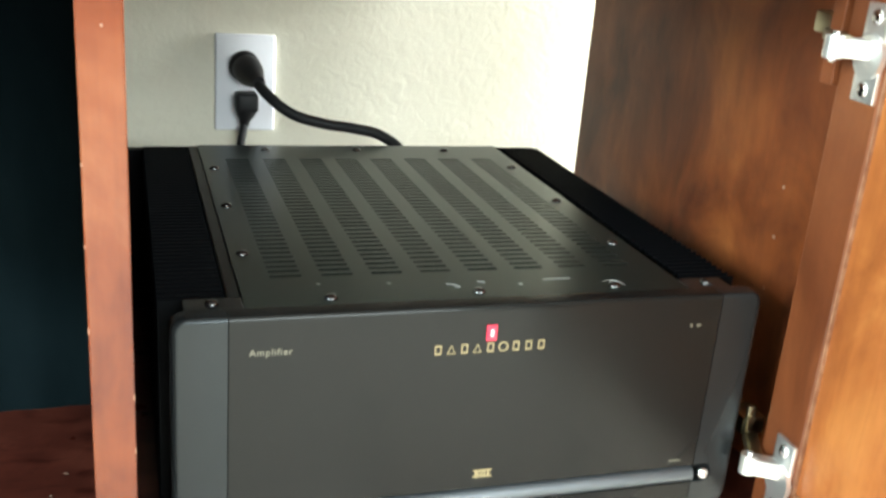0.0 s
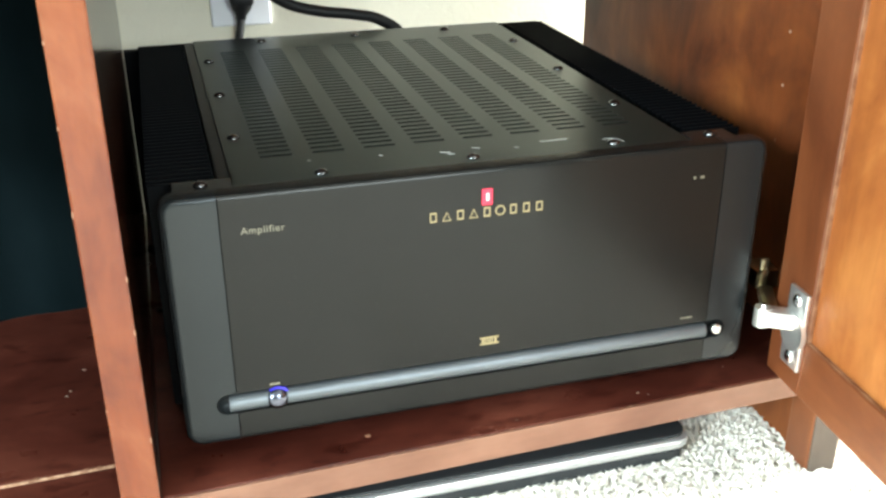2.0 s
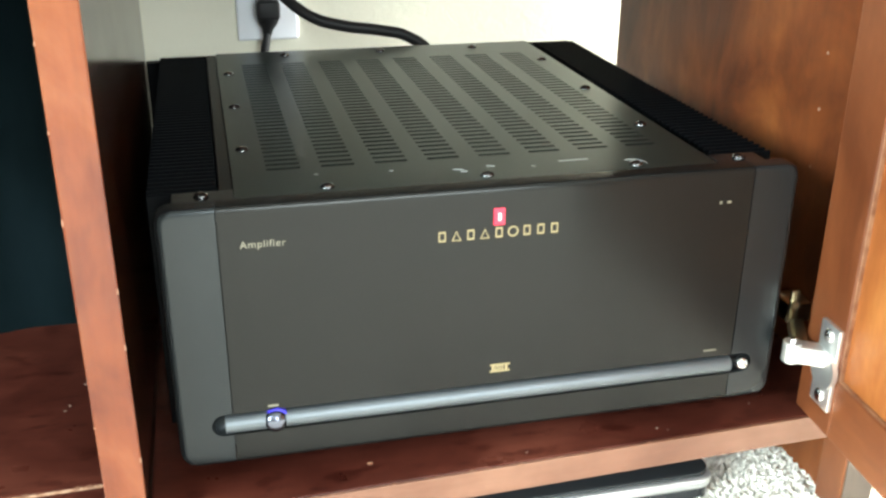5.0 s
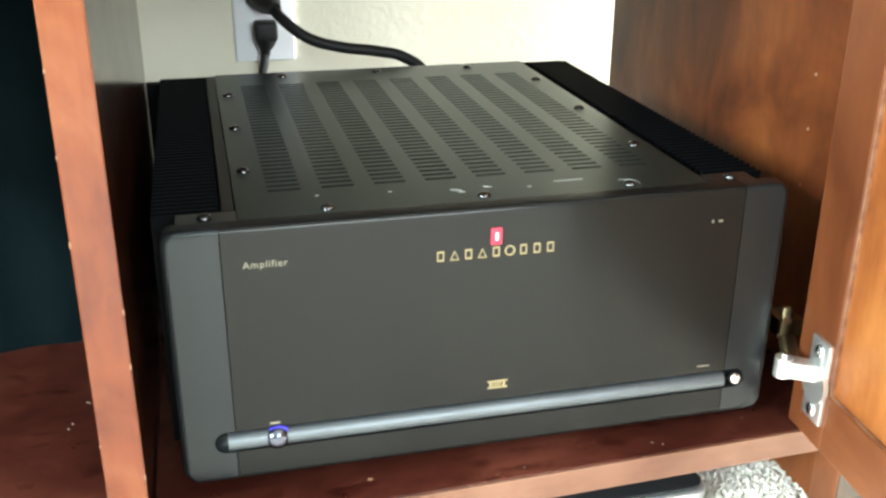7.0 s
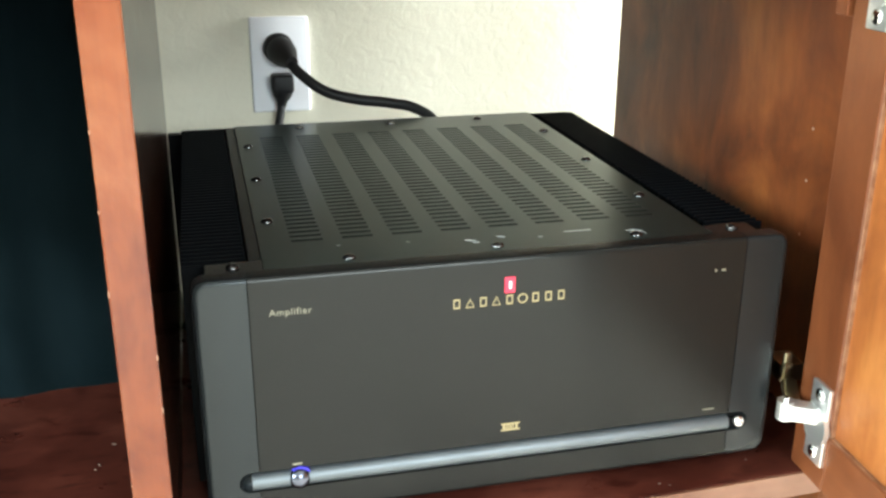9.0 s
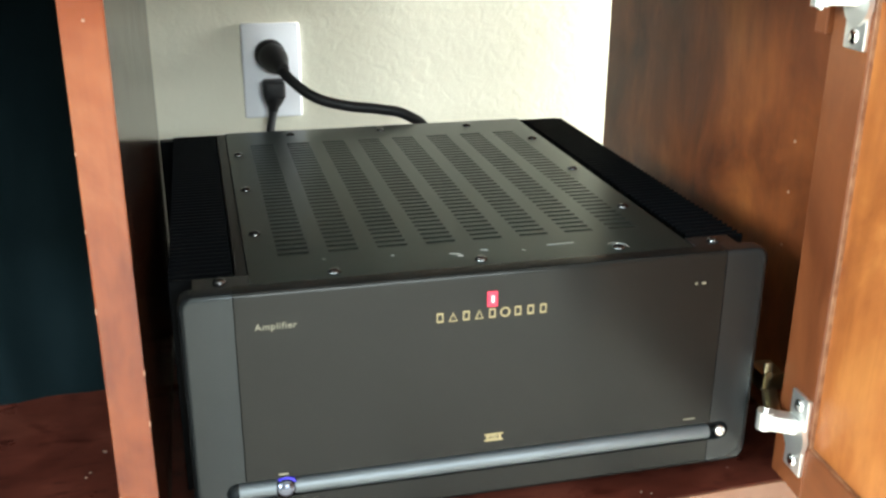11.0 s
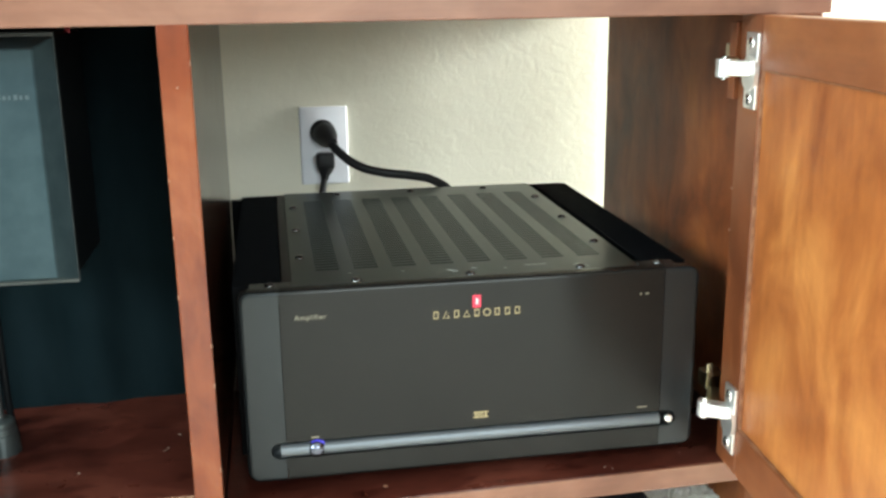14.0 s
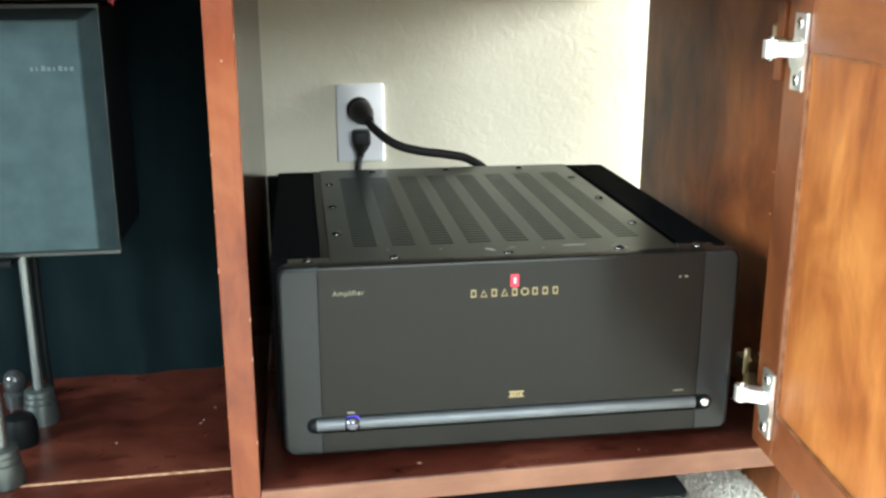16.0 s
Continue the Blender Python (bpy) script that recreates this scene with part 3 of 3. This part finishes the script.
tx = bpy.data.curves.new("word", "FONT")
tx.body, tx.size, tx.extrude, tx.space_character = "Amplifier", 0.0068, 0.0002, 1.12
tob = new("word", tx)
bpy.context.view_layer.update()
tme = bpy.data.meshes.new_from_object(tob.evaluated_get(bpy.context.evaluated_depsgraph_get()))
bpy.data.objects.remove(tob)
tme.materials.clear()
tme.materials.append(PALE)
word = new("word_amplifier", tme)
word.parent = amp
word.matrix_local = pose(0.0500, -0.0004, 0.1727, 90, 0, 0)

# ---------------------------------------------------------------- outlet, plugs and cables
outlet = thing("wall_outlet", "white plastic double wall outlet plate", "outlet", (0.1125, WALL_Y, 0.2435))
smooth(part("cover_plate", box(-0.0345, 0.0345, -0.006, 0.001, -0.0565, 0.0565, 0.0025, 3), PLATE, outlet))
for dz in (0.0195, -0.0195):
    bm = bmesh.new()
    add_cyl(bm, (0, -0.0062, dz), 0.0165, 0.002, "y", 28)
    part("socket", bm, PLATE, outlet)
bm = bmesh.new()
add_dome(bm, (0, -0.006, 0), 0.003, 0.0015, "y")
part("screw", bm, PLATE, outlet)

bm = lathe([(0.0170, 0.0), (0.0180, 0.003), (0.0180, 0.009), (0.0165, 0.011), (0.0170, 0.014), (0.0160, 0.026), (0.0125, 0.038), (0.0090, 0.048), (0.0075, 0.056)], 28)
plug_axis = Vector((0.22, -1.0, -0.22)).to_track_quat("Z", "Y").to_matrix().to_4x4()
bmesh.ops.transform(bm, matrix=Matrix.Translation((0.1095, WALL_Y - 0.0072, 0.2655)) @ plug_axis, verts=bm.verts)
plug_bm = bm
cord = tube("power_cord", [(0.1185, 0.540, 0.2560), (0.1215, 0.529, 0.2515), (0.130, 0.519, 0.2425), (0.155, 0.507, 0.2245), (0.187, 0.502, 0.2150), (0.230, 0.500, 0.2085), (0.258, 0.499, 0.2015), (0.285, 0.499, 0.1800), (0.295, 0.500, 0.12)], 0.0062, RUBBER, amp, "thick black power cord plugged into the wall")
smooth(part("plug", plug_bm, RUBBER, cord))
cord2 = thing("slim_power_cord", "slim black plug and cord in the lower socket", "power cord")
bm = box(-0.0130, 0.0130, -0.026, 0.0, -0.0080, 0.0140, 0.004, 3)
relief = [(0.0125, 0.0), (0.0120, 0.005), (0.0098, 0.010), (0.0065, 0.015), (0.0055, 0.021)]
low = lathe(relief, 20)
bmesh.ops.transform(low, matrix=Matrix.Translation((0, -0.0135, -0.004)) @ Matrix.Rotation(radians(186), 4, "Y"), verts=low.verts)
low_me = bpy.data.meshes.new("relief")
low.to_mesh(low_me)
low.free()
bm.from_mesh(low_me)
bmesh.ops.transform(bm, matrix=Matrix.Translation((0.1125, WALL_Y - 0.0072, 0.2215)), verts=bm.verts)
smooth(part("plug", bm, RUBBER, cord2))
tube("cable", [(0.1110, 0.5665, 0.202), (0.1095, 0.564, 0.194), (0.1050, 0.556, 0.175), (0.100, 0.55, 0.12), (0.098, 0.54, 0.03)], 0.0048, RUBBER, cord2)

# ---------------------------------------------------------------- loudspeaker on its stand
SX0, SX1, SY, SZ0, SZ1, SD = -0.312, -0.1420, 0.030, 0.2048, 0.4285, 0.17
spk = thing("bookshelf_speaker", "small dark loudspeaker with blue-grey cloth grille on a stand", "speaker")
part("case", box(SX0 + 0.003, SX1 - 0.003, SY + 0.034, SY + SD, SZ0 + 0.003, SZ1 - 0.003, 0.002), SPEAKER_BOX, spk)
bm = box(SX0, SX1, SY + 0.0282, SY + 0.0345, SZ0, SZ1)
part("rim", bm, SPEAKER_TRIM, spk, "pale grey bevelled rim")
bm = bmesh.new()
B = 0.0125
o = [bm.verts.new(p) for p in ((SX0, SY + 0.028, SZ0 + 0.003), (SX1, SY + 0.028, SZ0 + 0.003), (SX1, SY + 0.028, SZ1 - 0.003), (SX0, SY + 0.028, SZ1 - 0.003))]
i_ = [bm.verts.new(p) for p in ((SX0 + B, SY, SZ0 + B), (SX1 - B, SY, SZ0 + B), (SX1 - B, SY, SZ1 - B), (SX0 + B, SY, SZ1 - B))]
for k in range(4):
    bm.faces.new((o[k], o[(k + 1) % 4], i_[(k + 1) % 4], i_[k]))
bm.faces.new(i_)
bm.faces.new(list(reversed(o)))
bmesh.ops.recalc_face_normals(bm, faces=bm.faces)
bmesh.ops.bevel(bm, geom=bm.edges[:], offset=0.0008, segments=2, affect="EDGES")
part("grille", bm, GRILLE, spk)
for k, wide in enumerate((0.0022, 0.0012, 0.0030, 0.0026, 0.0018, 0.0030, 0.0024, 0.0028)):
    x0 = -0.1960 + k * 0.0046
    part("print", box(x0, x0 + wide, SY - 0.0006, SY + 0.0003, 0.3745, 0.3778 + 0.0008 * (k % 3 == 2)), FAINT, spk, "faint unreadable pale lettering")

stand = thing("speaker_stand", "aluminium two-post speaker stand on the cabinet shelf", "speaker stand")
part("top_plate", box(-0.285, -0.235, 0.045, 0.165, SZ0 - 0.006, SZ0 - 0.0002, 0.001), SPEAKER_BOX, stand)
for x, y, r in ((-0.2545, 0.152, 0.0050), (-0.2560, 0.018, 0.0062)):
    bm = bmesh.new()
    add_cyl(bm, (x, y, 0.115), r, 0.185, "z", 24)
    smooth(part("post", bm, ALU, stand))
    bm = lathe([(0.0180, 0.0), (0.0175, 0.012), (0.0162, 0.022), (0.0150, 0.0225), (0.0150, 0.0240), (0.0158, 0.0245), (0.0154, 0.0290), (0.0143, 0.0295), (0.0143, 0.0310), (0.0150, 0.0315), (0.0146, 0.0350), (0.0120, 0.0370), (0.0085, 0.0375)], 28)
    bmesh.ops.translate(bm, vec=(x, y, 0.0), verts=bm.verts)
    smooth(part("collar", bm, DARKALU, stand, "dark grey collar"))
bm = lathe([(0.0165, 0.0), (0.0170, 0.004), (0.0165, 0.022), (0.0140, 0.029), (0.0080, 0.032)], 24)
bmesh.ops.translate(bm, vec=(-0.262, 0.100, 0.0), verts=bm.verts)
smooth(part("foot", bm, SPEAKER_BOX, stand, "black rubber foot"))
tube("cable", [(-0.2470, 0.163, SZ0 - 0.003), (-0.2470, 0.163, 0.12), (-0.2465, 0.164, 0.045), (-0.2460, 0.172, 0.008), (-0.2520, 0.195, 0.0045)], 0.0038, SPEAKER_BOX, stand, "black cable along the post")
knob = thing("black_knob", "glossy black round knob on a dark stem", "knob")
bm = lathe([(0.012, 0.0), (0.013, 0.015), (0.010, 0.018), (0.0115, 0.021), (0.0125, 0.028), (0.011, 0.036), (0.006, 0.041), (0.001, 0.042)], 24)
bmesh.ops.translate(bm, vec=(-0.2905, 0.196, 0.0), verts=bm.verts)
smooth(part("knob", bm, BLACKGLASS, knob))

tag = thing("red_tag", "small red plastic tag hanging under the cabinet top", "tag")
bm = box(-0.0025, 0.0025, -0.0006, 0.0006, -0.024, 0.0, 0.0004)
add_box(bm, -0.0012, 0.0012, -0.0006, 0.0006, -0.001, 0.0065)
bmesh.ops.transform(bm, matrix=Matrix.Translation((-0.146, 0.150, 0.4300)) @ Matrix.Rotation(radians(14), 4, "Y"), verts=bm.verts)
part("tag", bm, mat("red plastic", (0.50, 0.06, 0.08), 0.4), tag)

# ---------------------------------------------------------------- flat player under the shelf
player = thing("flat_player", "flat glossy black player with silver rim on the carpet", "player")
pts = []
for cx, cy, a0 in ((0.405, 0.043, -90), (0.405, 0.263, 0), (0.045, 0.263, 90), (0.045, 0.043, 180)):
    for k in range(7):
        a = radians(a0 + 15 * k)
        pts.append((cx + 0.014 * math.cos(a), cy + 0.014 * math.sin(a)))
part("body", prism(pts, -0.101, -0.0882, 0.002), BLACKGLASS, player)
part("rim", prism([(0.225 + (x - 0.225) * 1.008, 0.153 + (y - 0.153) * 1.020) for x, y in pts], -0.0880, -0.0785, 0.0025), SILVER, player, "silver rim")
part("lid", prism([(0.225 + (x - 0.225) * 0.994, 0.153 + (y - 0.153) * 0.99) for x, y in pts], -0.0784, -0.0745, 0.001), BLACKGLASS, player)

# ---------------------------------------------------------------- chips along the shelf edge, a nail head and lint
SPECK = mat("pale lint", (0.18, 0.115, 0.09), 0.8)
chip_rng = random.Random(11)


def blob(name, x, y, z, rx, ry, rz, material, parent, label=""):
    bm = bmesh.new()
    bmesh.ops.create_icosphere(bm, subdivisions=2, radius=1)
    for v in bm.verts:
        v.co *= 1 + 0.35 * noise.noise(v.co * 1.7 + Vector((x * 90, y * 70, z)))
    bmesh.ops.transform(bm, matrix=Matrix.Translation((x, y, z)) @ Matrix.Rotation(chip_rng.uniform(-0.6, 0.6), 4, "Z") @ Matrix.Diagonal((rx, ry, rz, 1)), verts=bm.verts)
    return part(name, bm, material, parent, label)


for x in (0.062, 0.071, 0.098, 0.121, 0.140, 0.149, 0.171, 0.197, 0.232, 0.262, 0.298, 0.333, 0.362, 0.383, 0.418):
    blob("chip", *skew(x, -0.0305), -0.0012, chip_rng.uniform(0.0008, 0.0034), 0.0009, 0.0007, CHIP_GLINT, cab, "pale chipped spot on the shelf edge")
for x in (-0.062, -0.071, -0.19, -0.105):
    blob("chip", *skew(x, 0.0195), 0.0, chip_rng.uniform(0.0015, 0.004), 0.0018, 0.0008, CHIP_GLINT, cab)
for z, side in ((0.405, 0), (0.31, 1), (0.262, 1), (0.165, 0), (0.128, 0), (0.21, 1), (0.075, 1), (0.048, 0)):
    blob("chip", DIV_X0 + 0.0004 if side else DIV_X1 - 0.0004, DIV_Y0 + 0.0004, z, 0.0006, 0.0006, chip_rng.uniform(0.0008, 0.003), CHIP_GLINT, cab)
blob("chip", -0.033, DIV_Y0 - 0.0002, 0.386, 0.0011, 0.0006, 0.0011, CHIP_GLINT, cab)
blob("nail_head", 0.128, 0.0005, 0.0003, 0.0022, 0.0017, 0.0006, CHIP_GLINT, cab, "bare nail spot")
for x, y in ((0.352, -0.008), (0.345, -0.004), (0.43, 0.012), (0.24, -0.012)):
    blob("speck", x, y, 0.0005, chip_rng.uniform(0.0006, 0.0014), 0.0006, 0.0004, SPECK, cab)
for x, y in ((-0.0885, 0.120), (-0.0860, 0.127), (-0.0765, 0.158), (-0.168, 0.085)):
    blob("speck", x, y, 0.0006, chip_rng.uniform(0.0012, 0.0024), 0.0009, 0.0006, SPECK, cab)

# scratches and dust on the amplifier's top
for x, y, w in ((0.203, 0.051, 0.004), (0.206, 0.046, 0.0025), (0.227, 0.054, 0.003), (0.288, 0.054, 0.011), (0.256, 0.047, 0.0016), (0.106, 0.062, 0.0013), (0.157, 0.058, 0.0014)):
    bm = box(x - w, x + w, y - 0.0005, y + 0.0005, TZ1, TZ1 + 0.0003)
    bmesh.ops.rotate(bm, cent=(x, y, TZ1), matrix=Matrix.Rotation(chip_rng.uniform(-0.5, 0.3), 3, "Z"), verts=bm.verts)
    part("scratch", bm, SCRATCH, amp)
tube("washer_mark", [(0.3275 + 0.0092 * math.cos(radians(a)), 0.0370 + 0.0092 * math.sin(radians(a)), TZ1) for a in range(-10, 140, 25)], 0.00035, SCRATCH, amp, "faint arc scratched round a screw")

# shelf-pin holes, drawn only as pale blobs for their bright highlights
for z in (0.160, 0.208, 0.253):
    blob("pin_hole_glint", 0.5139, 0.102, z, 0.0006, 0.0016, 0.0016, CHIP_GLINT, cab, "shelf-pin hole shown by its painted pale highlight")

# ---------------------------------------------------------------- carpet pile in front of and under the cabinet
rng = np.random.default_rng(5)
CX0, CX1, CY0, CY1, STEP = 0.20, 0.86, -0.32, 0.24, 0.0031
gx, gy = np.meshgrid(np.arange(CX0, CX1, STEP), np.arange(CY0, CY1, STEP))
base = np.stack([gx.ravel(), gy.ravel(), np.full(gx.size, FLOOR_Z)], 1)
base[:, :2] += rng.normal(0, 0.0022, (len(base), 2))
tall = rng.uniform(0.004, 0.008, len(base))
tilt = rng.normal(0, 0.0045, (len(base), 2))
turn = rng.uniform(0, 2 * math.pi, len(base))
rad = rng.uniform(0.0014, 0.0022, len(base))
rings = []
for lift, wide, lean in ((0.0, 0.9, 0.0), (0.55, 1.15, 0.35), (1.0, 0.55, 1.0)):
    for k in range(4):
        a = turn + k * math.pi / 2 + lift * 1.2
        rings.append(np.stack([base[:, 0] + tilt[:, 0] * lean + rad * wide * np.cos(a), base[:, 1] + tilt[:, 1] * lean + rad * wide * np.sin(a), base[:, 2] + tall * lift], 1))
verts = np.stack(rings, 1).reshape(-1, 3)
quads = [(0, 1, 5, 4), (1, 2, 6, 5), (2, 3, 7, 6), (3, 0, 4, 7), (4, 5, 9, 8), (5, 6, 10, 9), (6, 7, 11, 10), (7, 4, 8, 11), (8, 9, 10, 11)]
faces = (np.array(quads)[None] + 12 * np.arange(len(base))[:, None, None]).reshape(-1, 4)
pile_me = bpy.data.meshes.new("carpet_pile")
pile_me.from_pydata(verts.tolist(), [], faces.tolist())
PILE = mat("beige carpet yarn", (0.52, 0.48, 0.40), 0.9, 0, 0.15)
geo = PILE.node_tree.nodes.new("ShaderNodeNewGeometry")
plug(PILE, "Base Color", ramp(PILE, geo.outputs["Random Per Island"], [(0.0, (0.78, 0.74, 0.66)), (0.5, (0.86, 0.83, 0.77)), (1.0, (0.90, 0.88, 0.83))]))
pile_me.materials.append(PILE)
tagged(new("carpet_pile", pile_me), "beige looped carpet pile in front of the cabinet", "carpet", "", "stuff")
